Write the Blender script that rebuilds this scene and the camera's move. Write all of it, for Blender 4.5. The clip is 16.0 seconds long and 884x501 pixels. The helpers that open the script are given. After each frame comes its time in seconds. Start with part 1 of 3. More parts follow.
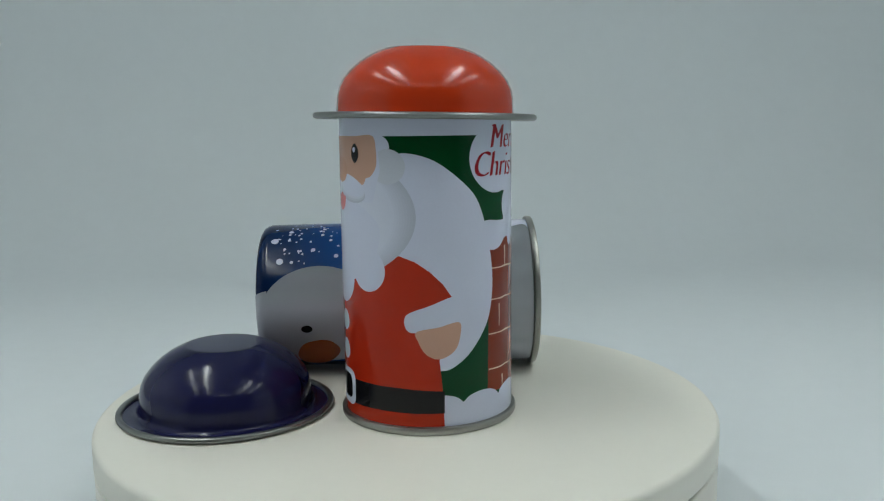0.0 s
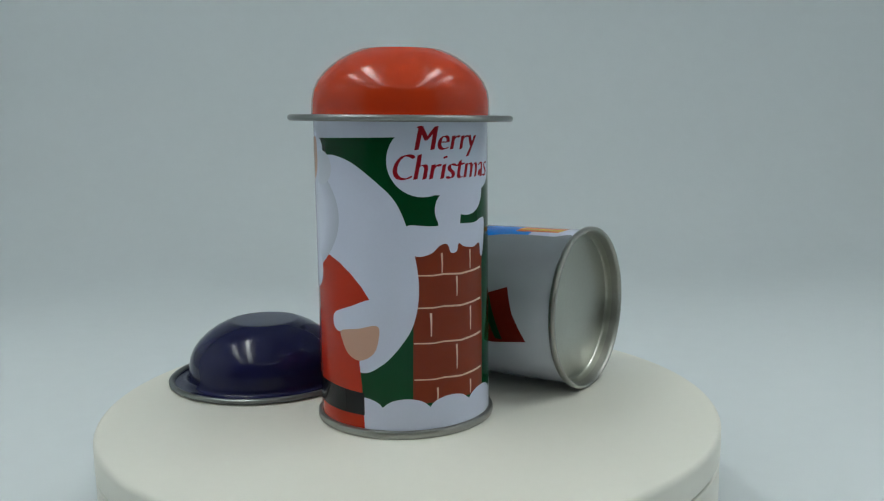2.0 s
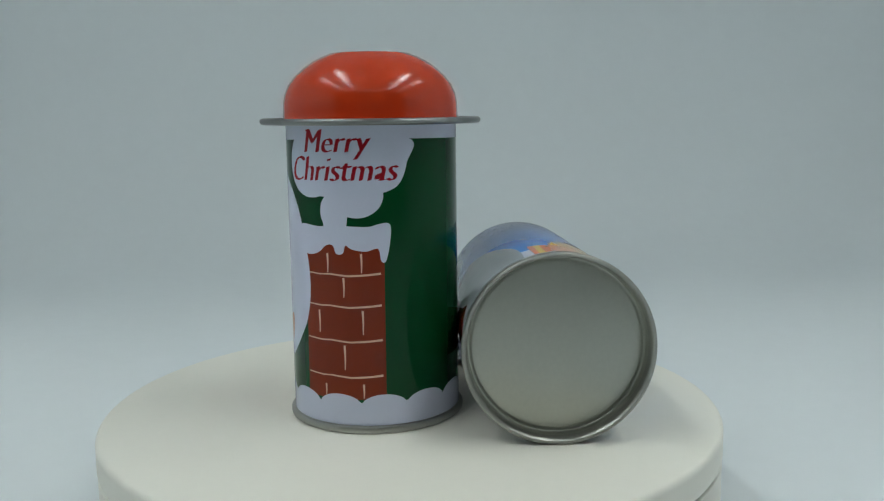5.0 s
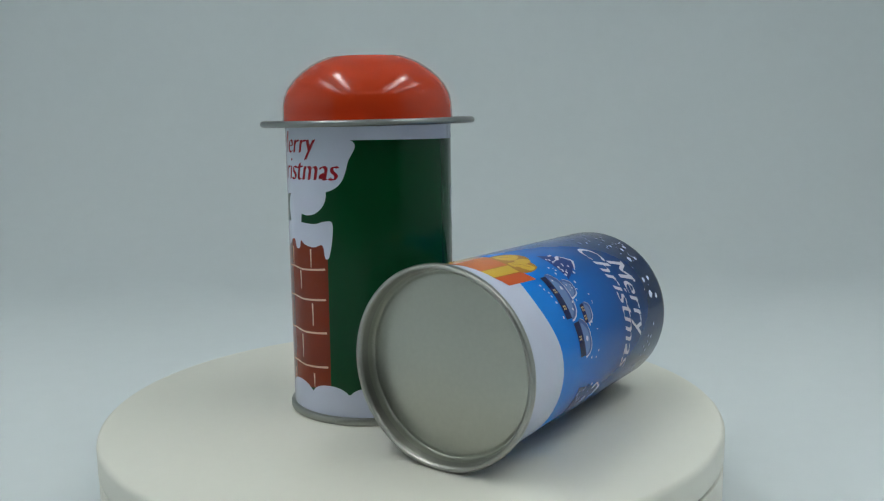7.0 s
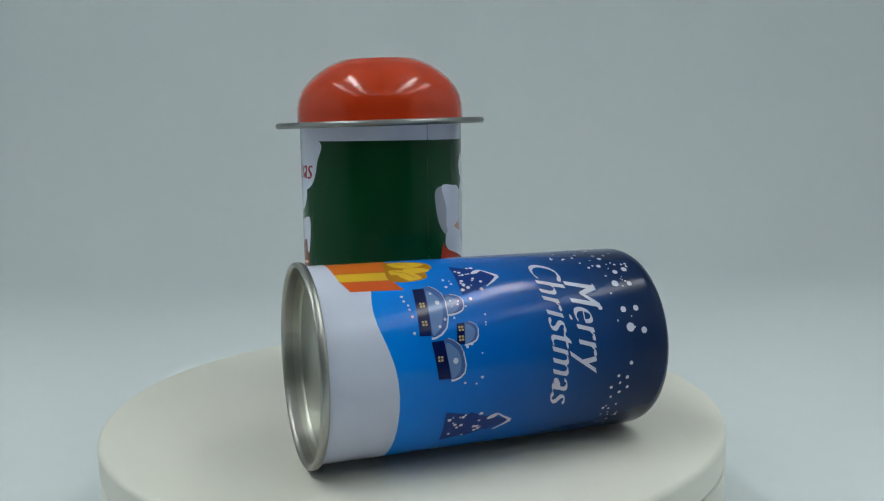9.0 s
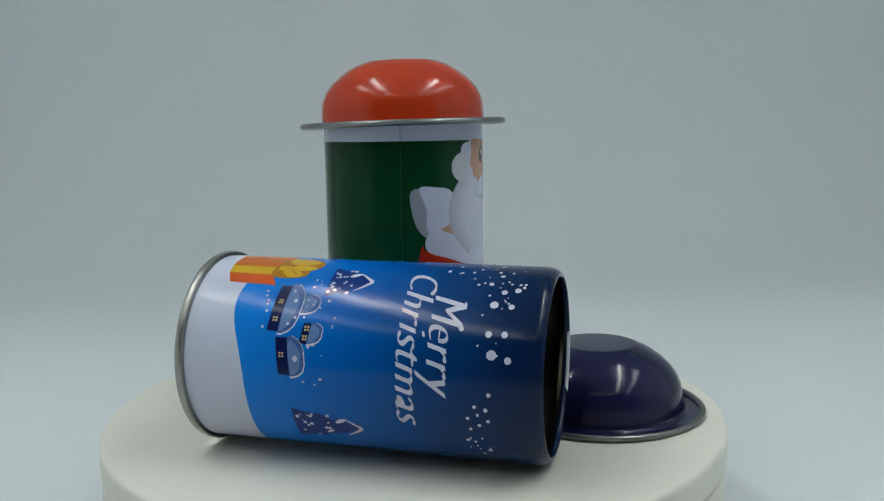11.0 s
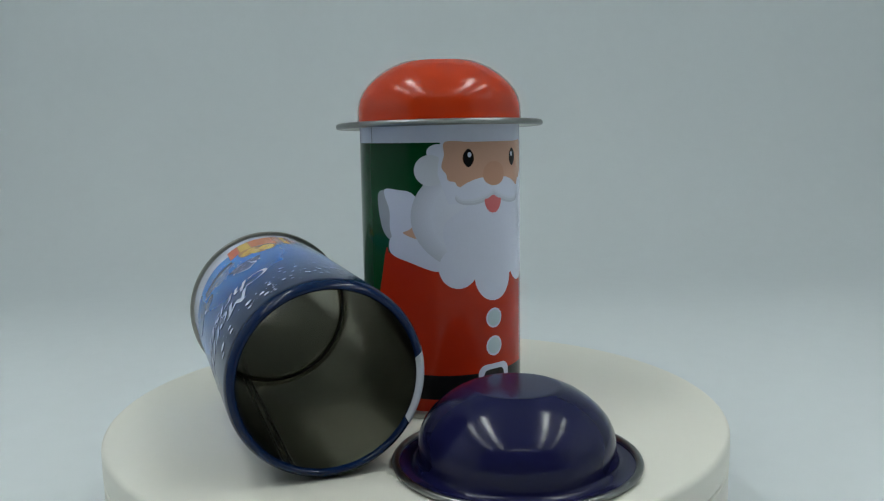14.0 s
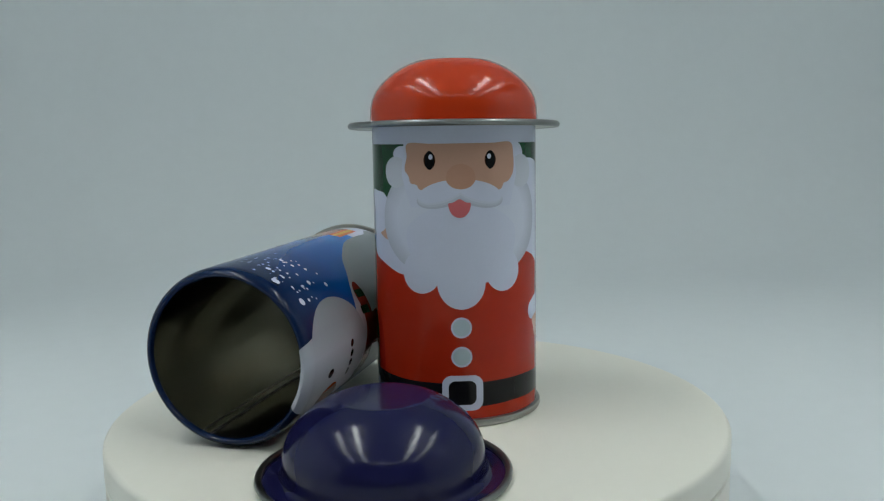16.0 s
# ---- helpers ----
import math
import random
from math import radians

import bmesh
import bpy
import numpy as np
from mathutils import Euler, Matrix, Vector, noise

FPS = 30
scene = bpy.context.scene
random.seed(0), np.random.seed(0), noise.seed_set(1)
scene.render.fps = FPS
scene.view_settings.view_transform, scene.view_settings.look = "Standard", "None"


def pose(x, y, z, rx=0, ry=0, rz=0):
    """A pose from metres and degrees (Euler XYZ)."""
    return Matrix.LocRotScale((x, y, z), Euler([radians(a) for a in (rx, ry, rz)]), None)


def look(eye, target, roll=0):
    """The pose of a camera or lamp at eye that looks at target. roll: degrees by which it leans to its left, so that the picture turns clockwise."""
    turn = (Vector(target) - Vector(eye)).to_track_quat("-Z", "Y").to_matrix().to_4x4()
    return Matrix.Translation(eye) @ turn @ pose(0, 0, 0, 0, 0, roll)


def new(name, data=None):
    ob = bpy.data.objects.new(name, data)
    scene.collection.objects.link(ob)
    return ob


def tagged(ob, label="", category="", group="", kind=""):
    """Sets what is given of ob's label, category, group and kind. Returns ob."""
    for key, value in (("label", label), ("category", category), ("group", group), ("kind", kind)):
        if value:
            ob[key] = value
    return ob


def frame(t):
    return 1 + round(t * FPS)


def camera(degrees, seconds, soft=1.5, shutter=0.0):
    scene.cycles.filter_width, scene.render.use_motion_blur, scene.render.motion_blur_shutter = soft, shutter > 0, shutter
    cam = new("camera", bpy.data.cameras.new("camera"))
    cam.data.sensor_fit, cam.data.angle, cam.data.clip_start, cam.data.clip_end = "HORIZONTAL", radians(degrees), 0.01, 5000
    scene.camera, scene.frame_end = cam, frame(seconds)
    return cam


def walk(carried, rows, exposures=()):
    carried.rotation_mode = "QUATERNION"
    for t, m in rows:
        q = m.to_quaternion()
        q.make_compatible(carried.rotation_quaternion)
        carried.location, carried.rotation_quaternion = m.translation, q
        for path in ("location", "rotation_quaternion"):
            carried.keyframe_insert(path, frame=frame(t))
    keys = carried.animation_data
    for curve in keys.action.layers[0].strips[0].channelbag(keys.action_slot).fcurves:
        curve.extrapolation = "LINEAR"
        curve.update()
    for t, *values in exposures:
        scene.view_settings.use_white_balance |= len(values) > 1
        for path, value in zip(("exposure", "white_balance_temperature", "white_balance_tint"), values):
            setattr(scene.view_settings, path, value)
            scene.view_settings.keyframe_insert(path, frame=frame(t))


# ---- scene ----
from mathutils import geometry

# A turntable in a white photo tent carries two printed tins and their two lids.
cam = camera(54.66, 16.0, 1.2)


def aim(t):
    """The camera stands still and sags a little during the shot."""
    k = t / 16.0
    yaw, tilt, roll = -2.363 + 0.643 * k, 8.334 - 0.580 * k, -0.670 - 0.274 * k
    ahead = Vector((-math.sin(radians(yaw)) * math.cos(radians(tilt)), math.cos(radians(yaw)) * math.cos(radians(tilt)), -math.sin(radians(tilt))))
    eye = Vector((0.0, -0.3882, 0.1254))
    return look(eye, eye + ahead, roll)


walk(cam, [(t, aim(t)) for t in (0.0, 4.0, 8.0, 12.0, 16.0)])
scene.view_settings.exposure = 0.0


def table_turn(t):
    """Turn of the platter in degrees at t seconds."""
    wobble = np.interp(t, (0.0, 3.2, 6.4, 9.6, 12.8, 16.0), (-0.42, 0.33, 0.18, 0.15, -0.08, -0.165))
    return 9.699 - 17.937 * t + float(wobble)


# ---- light ----
world = bpy.data.worlds.new("dim_room")
scene.world = world
world.use_nodes = True
world.node_tree.nodes["Background"].inputs[0].default_value = (0.80, 0.90, 1.0, 1)
world.node_tree.nodes["Background"].inputs[1].default_value = 0.02
LED_STRENGTH = 27.2

# ---- materials ----
MM = 0.001
R = 37.0
DEG = R * math.pi / 180.0


def lin(c):
    c /= 255.0
    return c / 12.92 if c <= 0.04045 else ((c + 0.055) / 1.055) ** 2.4


def ink(r, g, b, gain=1.0):
    return tuple(min(0.86, lin(v) * gain) for v in (r, g, b)) + (1.0,)


def material(name, color, rough=0.4, metal=0.0, coat=0.0, grain=0.06, scale=300.0, bump=0.0, spread=0.06, big=18.0, spec=0.5, wave=0.0):
    """A surface with variation at two scales: fine grain and wide soft patches."""
    m = bpy.data.materials.new(name)
    m.use_nodes = True
    nt = m.node_tree
    b = nt.nodes["Principled BSDF"]
    co = nt.nodes.new("ShaderNodeTexCoord")
    fine = nt.nodes.new("ShaderNodeTexNoise")
    fine.inputs["Scale"].default_value = scale
    fine.inputs["Detail"].default_value = 4
    wide = nt.nodes.new("ShaderNodeTexNoise")
    wide.inputs["Scale"].default_value = big
    nt.links.new(co.outputs["Object"], fine.inputs["Vector"])
    nt.links.new(co.outputs["Object"], wide.inputs["Vector"])
    mix = nt.nodes.new("ShaderNodeMath")
    mix.operation = "MULTIPLY_ADD"
    mix.inputs[1].default_value = grain
    nt.links.new(fine.outputs["Fac"], mix.inputs[0])
    mul = nt.nodes.new("ShaderNodeMath")
    mul.operation = "MULTIPLY_ADD"
    mul.inputs[1].default_value = grain
    mul.inputs[2].default_value = 1.0 - grain
    nt.links.new(wide.outputs["Fac"], mul.inputs[0])
    nt.links.new(mul.outputs[0], mix.inputs[2])
    tint = nt.nodes.new("ShaderNodeVectorMath")
    tint.operation = "SCALE"
    tint.inputs[0].default_value = color[:3]
    nt.links.new(mix.outputs[0], tint.inputs["Scale"])
    nt.links.new(tint.outputs[0], b.inputs["Base Color"])
    rr = nt.nodes.new("ShaderNodeMath")
    rr.operation = "MULTIPLY_ADD"
    rr.inputs[1].default_value = spread
    rr.inputs[2].default_value = max(0.0, rough - spread / 2)
    nt.links.new(wide.outputs["Fac"], rr.inputs[0])
    nt.links.new(rr.outputs[0], b.inputs["Roughness"])
    b.inputs["Metallic"].default_value = metal
    b.inputs["Coat Weight"].default_value = coat
    b.inputs["Specular IOR Level"].default_value = spec
    b.inputs["Coat Roughness"].default_value = 0.06
    if wave:
        roll = nt.nodes.new("ShaderNodeBump")
        roll.inputs["Strength"].default_value = wave
        roll.inputs["Distance"].default_value = 0.0006
        nt.links.new(wide.outputs["Fac"], roll.inputs["Height"])
        nt.links.new(roll.outputs[0], b.inputs["Normal"])
    if bump:
        bp = nt.nodes.new("ShaderNodeBump")
        bp.inputs["Strength"].default_value = bump
        bp.inputs["Distance"].default_value = 0.0004
        nt.links.new(fine.outputs["Fac"], bp.inputs["Height"])
        nt.links.new(bp.outputs[0], b.inputs["Normal"])
    return m


def print_ink(name, color, rough=0.12):
    color = tuple(0.84 * v for v in color[:3]) + (1.0,)
    return material(name, color, rough, grain=0.05, scale=900, spread=0.05, big=34, spec=0.2, wave=0.3)


M_PAPER = material("white_paper", ink(213, 219, 222), 0.85, grain=0.04, scale=60, bump=0.05, big=2.0)
M_PLATTER = material("ivory_plastic", ink(221, 219, 209), 0.45, grain=0.03, scale=200, bump=0.03)
M_TENT = material("white_fabric", ink(216, 221, 222), 0.9, grain=0.05, scale=400, bump=0.1)
M_ROOM = material("grey_wall_paint", ink(164, 168, 165), 0.8, grain=0.08, scale=20)
M_GAP = material("dark_gap", ink(34, 36, 36), 0.7)
M_TIN = material("tin_plate", (0.34, 0.34, 0.315, 1), 0.36, metal=1.0, grain=0.10, scale=700, spread=0.10)
M_TIN_RIM = material("dark_tin_plate", (0.22, 0.225, 0.22, 1), 0.33, metal=1.0, grain=0.10, scale=700, spread=0.10)
M_TIN_DULL = material("dull_tin_plate", (0.41, 0.417, 0.372, 1), 0.36, metal=1.0, grain=0.10, scale=500, spread=0.12)
M_TIN_IN = material("inner_tin_plate", (0.47, 0.46, 0.405, 1), 0.17, metal=1.0, grain=0.16, scale=300, spread=0.14)


def brushed(m, strength):
    """Long drawing marks along the tin's height."""
    nt = m.node_tree
    co = nt.nodes.new("ShaderNodeTexCoord")
    mp = nt.nodes.new("ShaderNodeMapping")
    mp.inputs["Scale"].default_value = (150.0, 150.0, 5.0)
    nz = nt.nodes.new("ShaderNodeTexNoise")
    nz.inputs["Scale"].default_value = 1.0
    nz.inputs["Detail"].default_value = 3
    bp = nt.nodes.new("ShaderNodeBump")
    bp.inputs["Strength"].default_value = strength
    bp.inputs["Distance"].default_value = 0.0006
    nt.links.new(co.outputs["Object"], mp.inputs[0])
    nt.links.new(mp.outputs[0], nz.inputs["Vector"])
    nt.links.new(nz.outputs["Fac"], bp.inputs["Height"])
    nt.links.new(bp.outputs[0], nt.nodes["Principled BSDF"].inputs["Normal"])


brushed(M_TIN_IN, 0.16)
M_WELD = material("weld_line", (0.25, 0.245, 0.22, 1), 0.36, metal=1.0)
M_SEAL = material("sealing_compound", ink(30, 30, 28), 0.6)
M_RED_LAC = material("red_lacquer", ink(181, 55, 21), 0.16, coat=0.0, grain=0.03, scale=900, spread=0.04, spec=0.35)
M_NAVY_LAC = material("navy_lacquer", ink(25, 26, 63), 0.15, coat=0.0, grain=0.05, scale=900, spread=0.04, spec=0.27)
M_WHITE = print_ink("white_print", ink(211, 216, 236))
M_GREY1 = print_ink("pale_grey_print", ink(204, 209, 222))
M_GREY2 = print_ink("light_grey_print", ink(186, 191, 204))
M_GREY3 = print_ink("grey_print", ink(162, 168, 180))
M_GREEN = print_ink("green_print", ink(4, 66, 34), 0.11)
M_COAT = print_ink("red_print", ink(183, 46, 20), 0.11)
M_COAT_DK = print_ink("deep_red_print", ink(158, 32, 17), 0.11)
M_BLACK = print_ink("black_print", ink(26, 26, 28), 0.11)
M_SKIN = print_ink("tan_print", ink(203, 161, 141))
M_SKIN_DK = print_ink("brown_tan_print", ink(199, 153, 131))
M_PINK = print_ink("pink_print", ink(210, 112, 116))
M_BROWN = print_ink("dark_brown_print", ink(70, 44, 30))
M_BRICK = print_ink("brick_print", ink(130, 48, 25))
M_CREAM = print_ink("cream_print", ink(230, 192, 164))
M_CRIMSON = print_ink("crimson_print", ink(158, 30, 42))
M_SILVER_BLUE = print_ink("button_print", ink(190, 206, 214))
M_ORANGE = print_ink("orange_print", ink(214, 92, 38))
M_ORANGE2 = print_ink("bright_orange_print", ink(214, 112, 42))
M_YELLOW = print_ink("yellow_print", ink(222, 178, 46))
M_OCHRE = print_ink("ochre_print", ink(176, 122, 28))
M_NIGHT = print_ink("night_blue_print", ink(15, 28, 80))
M_ROOF = print_ink("frost_blue_print", ink(70, 102, 162))
M_ROOF_PALE = print_ink("pale_frost_print", ink(104, 136, 188))
M_FIR = print_ink("fir_blue_print", ink(20, 56, 130))
M_LAMPLIT = print_ink("amber_print", ink(208, 186, 134))
M_SCARF_GREEN = print_ink("dark_green_print", ink(28, 62, 40))
M_CARROT = print_ink("carrot_print", ink(172, 84, 38))


def ramp_print(name, axis, length, stops):
    """A printed colour that runs along one axis of the tin."""
    m = print_ink(name, (1, 1, 1, 1), 0.15)
    nt = m.node_tree
    b = nt.nodes["Principled BSDF"]
    co = nt.nodes.new("ShaderNodeTexCoord")
    sep = nt.nodes.new("ShaderNodeSeparateXYZ")
    nt.links.new(co.outputs["Object"], sep.inputs[0])
    k = nt.nodes.new("ShaderNodeMath")
    k.operation = "MULTIPLY"
    k.inputs[1].default_value = 1.0 / length
    nt.links.new(sep.outputs[axis], k.inputs[0])
    ramp = nt.nodes.new("ShaderNodeValToRGB")
    while len(ramp.color_ramp.elements) < len(stops):
        ramp.color_ramp.elements.new(0.5)
    for e, (p, c) in zip(ramp.color_ramp.elements, stops):
        e.position, e.color = p, ink(*c, 0.88)
    nt.links.new(k.outputs[0], ramp.inputs[0])
    nt.links.new(ramp.outputs[0], b.inputs["Base Color"])
    return m


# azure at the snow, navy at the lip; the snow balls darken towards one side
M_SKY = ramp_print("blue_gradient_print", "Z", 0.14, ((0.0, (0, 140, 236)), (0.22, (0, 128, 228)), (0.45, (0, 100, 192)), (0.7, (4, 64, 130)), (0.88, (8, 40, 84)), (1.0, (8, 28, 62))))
# the ball at the lip: print gradient, deepened by shade painted into it
M_BALL_SHADED = ramp_print("shaded_snow_ball_print", "X", 0.037, ((0.0, (196, 200, 211)), (0.25, (164, 169, 177)), (0.55, (136, 141, 147)), (1.0, (118, 124, 130))))
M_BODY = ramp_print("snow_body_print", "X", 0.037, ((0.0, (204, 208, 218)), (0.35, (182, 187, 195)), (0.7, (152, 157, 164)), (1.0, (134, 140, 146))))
M_SCARF = print_ink("scarf_red_print", ink(128, 34, 26))
M_BEARD = [print_ink("beard_print", ink(189 + 3.2 * k, 194 + 3.2 * k, 211 + 3.2 * k)) for k in range(9)]


def glow(name, color, strength):
    m = bpy.data.materials.new(name)
    m.use_nodes = True
    b = m.node_tree.nodes["Principled BSDF"]
    b.inputs["Base Color"].default_value = (0.8, 0.8, 0.8, 1)
    b.inputs["Emission Color"].default_value = color
    b.inputs["Emission Strength"].default_value = strength
    return m


LED_COLOR = (0.942, 1.0, 0.985, 1)
M_LED = {side: [glow("led_diffuser", LED_COLOR, LED_STRENGTH * k * gain) for k in (1.22, 0.86, 0.4)] for side, gain in ((-1, 1.07), (1, 1.0))}
M_LED_DIM = {side: [glow("dim_led_diffuser", LED_COLOR, LED_STRENGTH * k * gain) for k in (0.5, 0.36, 0.2)] for side, gain in ((-1, 1.25), (1, 1.1))}
M_LED_FAINT = glow("faint_led_diffuser", LED_COLOR, LED_STRENGTH * 0.17)


# ---- mesh helpers ----
def finish(name, bm, mat, parent=None, label="", sharp=35.0):
    bmesh.ops.recalc_face_normals(bm, faces=bm.faces)
    for f in bm.faces:
        f.smooth = True
    for e in bm.edges:
        if len(e.link_faces) == 2 and e.calc_face_angle(0.0) > radians(sharp):
            e.smooth = False
    me = bpy.data.meshes.new(name)
    bm.to_mesh(me)
    bm.free()
    me.materials.append(mat)
    ob = new(name, me)
    if parent is not None:
        ob.parent = parent
    if label:
        ob["label"] = label
    return ob


part = finish


def lathe(profile, seg=120):
    """Turns a profile of (radius, height) in mm round the z axis."""
    bm = bmesh.new()
    rings = []
    for r, z in profile:
        if r < 1e-6:
            rings.append([bm.verts.new((0, 0, z * MM))])
        else:
            rings.append([bm.verts.new((r * MM * math.cos(2 * math.pi * i / seg), r * MM * math.sin(2 * math.pi * i / seg), z * MM)) for i in range(seg)])
    for a, b in zip(rings, rings[1:]):
        for i in range(seg):
            j = (i + 1) % seg
            if len(a) == 1 and len(b) > 1:
                bm.faces.new((a[0], b[i], b[j]))
            elif len(b) == 1 and len(a) > 1:
                bm.faces.new((a[i], b[0], a[j]))
            elif len(a) > 1:
                bm.faces.new((a[i], b[i], b[j], a[j]))
    return bm


def box(size, at=(0, 0, 0), bevel=0.0, seg=2):
    bm = bmesh.new()
    bmesh.ops.create_cube(bm, size=1.0)
    for v in bm.verts:
        v.co = Vector((v.co.x * size[0] + at[0], v.co.y * size[1] + at[1], v.co.z * size[2] + at[2]))
    if bevel:
        bmesh.ops.bevel(bm, geom=list(bm.edges), offset=bevel, segments=seg, affect="EDGES", profile=0.5)
    return bm


def torus_profile(r, z, a, n=16):
    return [(r + a * math.cos(2 * math.pi * i / n), z + a * math.sin(2 * math.pi * i / n)) for i in range(n + 1)]


# ---- printing: flat shapes in mm (along the wall, up the wall) wrapped onto a tin ----
def ell(deg, z, ru, rz, n=40, lean=0.0):
    c, s = math.cos(radians(lean)), math.sin(radians(lean))
    out = []
    for i in range(n):
        a = 2 * math.pi * i / n
        x, y = ru * math.cos(a), rz * math.sin(a)
        out.append((deg * DEG + c * x - s * y, z + s * x + c * y))
    return out


def poly(*pts):
    return [(a * DEG, z) for a, z in pts]


def soft(*pts, n=7):
    """A smooth closed outline through a few corners."""
    p = poly(*pts)
    out = []
    for i in range(len(p)):
        p0, p1, p2, p3 = (Vector(p[(i + k) % len(p)]) for k in (-1, 0, 1, 2))
        for j in range(n):
            t = j / n
            out.append(tuple(0.5 * ((2 * p1) + (p2 - p0) * t + (2 * p0 - 5 * p1 + 4 * p2 - p3) * t * t + (3 * p1 - p0 - 3 * p2 + p3) * t ** 3)))
    return out


def round_rect(deg, z, hu, hz, r, n=6):
    out = []
    for sx, sy, a0 in ((1, 1, 0), (-1, 1, 90), (-1, -1, 180), (1, -1, 270)):
        for i in range(n + 1):
            a = radians(a0 + 90 * i / n)
            out.append((deg * DEG + sx * (hu - r) + r * math.cos(a), z + sy * (hz - r) + r * math.sin(a)))
    return out


def stroke(points, w0, w1=None):
    """A line of some width along a few corners, from w0 to w1 wide."""
    w1 = w0 if w1 is None else w1
    p = [Vector(q) for q in poly(*points)]
    up, down = [], []
    for i, q in enumerate(p):
        d = (p[min(i + 1, len(p) - 1)] - p[max(i - 1, 0)]).normalized()
        w = (w0 + (w1 - w0) * i / (len(p) - 1)) / 2
        up.append(tuple(q + Vector((-d.y, d.x)) * w))
        down.append(tuple(q - Vector((-d.y, d.x)) * w))
    return up + down[::-1]


STEP = 3.0


def wrap_mesh(name, bm, layer):
    """Bends a flat bmesh (mm) onto the faceted wall, a hair above it, with round normals."""
    us = [v.co.x / DEG for v in bm.verts]
    g = math.ceil(min(us) / STEP) * STEP
    while g < max(us):
        bmesh.ops.bisect_plane(bm, geom=list(bm.verts) + list(bm.edges) + list(bm.faces), dist=1e-5, plane_co=(g * DEG, 0, 0), plane_no=(1, 0, 0))
        g += STEP
    r0 = (R + 0.012 + 0.002 * layer) * MM
    normals = []
    for f in bm.faces:
        f.smooth = True
        if f.normal.z < 0:
            f.normal_flip()
    for v in bm.verts:
        a = v.co.x / DEG
        mid = (math.floor(a / STEP + 1e-6) + 0.5) * STEP
        r = (r0 + v.co.z * MM) * math.cos(radians(STEP / 2)) / math.cos(radians(a - mid))
        n = Vector((math.cos(radians(a)), math.sin(radians(a)), 0))
        v.co = Vector((r * n.x, r * n.y, v.co.y * MM))
        normals.append(n)
    me = bpy.data.meshes.new(name)
    bm.to_mesh(me)
    bm.free()
    me.normals_split_custom_set_from_vertices(normals)
    return me


def thinned(bm, slim):
    """The same letters drawn with a thinner line: each outline steps inwards."""
    bmesh.ops.remove_doubles(bm, verts=bm.verts, dist=0.0001)
    out, left = bmesh.new(), set(bm.faces)
    while left:
        island, todo = set(), [left.pop()]
        while todo:
            f = todo.pop()
            island.add(f)
            for e in f.edges:
                for g in e.link_faces:
                    if g in left:
                        left.remove(g)
                        todo.append(g)
        ahead = {}
        for f in island:
            for c in f.loops:
                if c.edge.is_boundary:
                    a, b = c.vert, c.link_loop_next.vert
                    ahead[a] = b
        sign = 1.0 if next(iter(island)).normal.z >= 0 else -1.0
        lines = []
        while ahead:
            v, line = next(iter(ahead)), []
            while v in ahead:
                line.append(v.co.xy)
                v = ahead.pop(v)
            kept = [p for i, p in enumerate(line) if (p - line[i - 1]).length > 0.004]
            moved = []
            for i, p in enumerate(kept):
                a, b = (p - kept[i - 1]).normalized(), (kept[(i + 1) % len(kept)] - p).normalized()
                n = Vector((-a.y - b.y, a.x + b.x))
                n = n.normalized() if n.length > 0.05 else Vector((-a.y, a.x))
                reach = min(1.35, 1.0 / max(0.2, n.dot(Vector((-a.y, a.x)))))
                moved.append((p + sign * n * slim * reach).to_3d())
            if len(moved) > 2:
                lines.append(moved)
        flat = [out.verts.new(p) for line in lines for p in line]
        for t in geometry.tessellate_polygon(lines):
            if len(set(t)) == 3:
                f = out.faces.new([flat[i] for i in t])
                f.normal_update()
                if f.normal.z < 0:
                    f.normal_flip()
    bm.free()
    return out


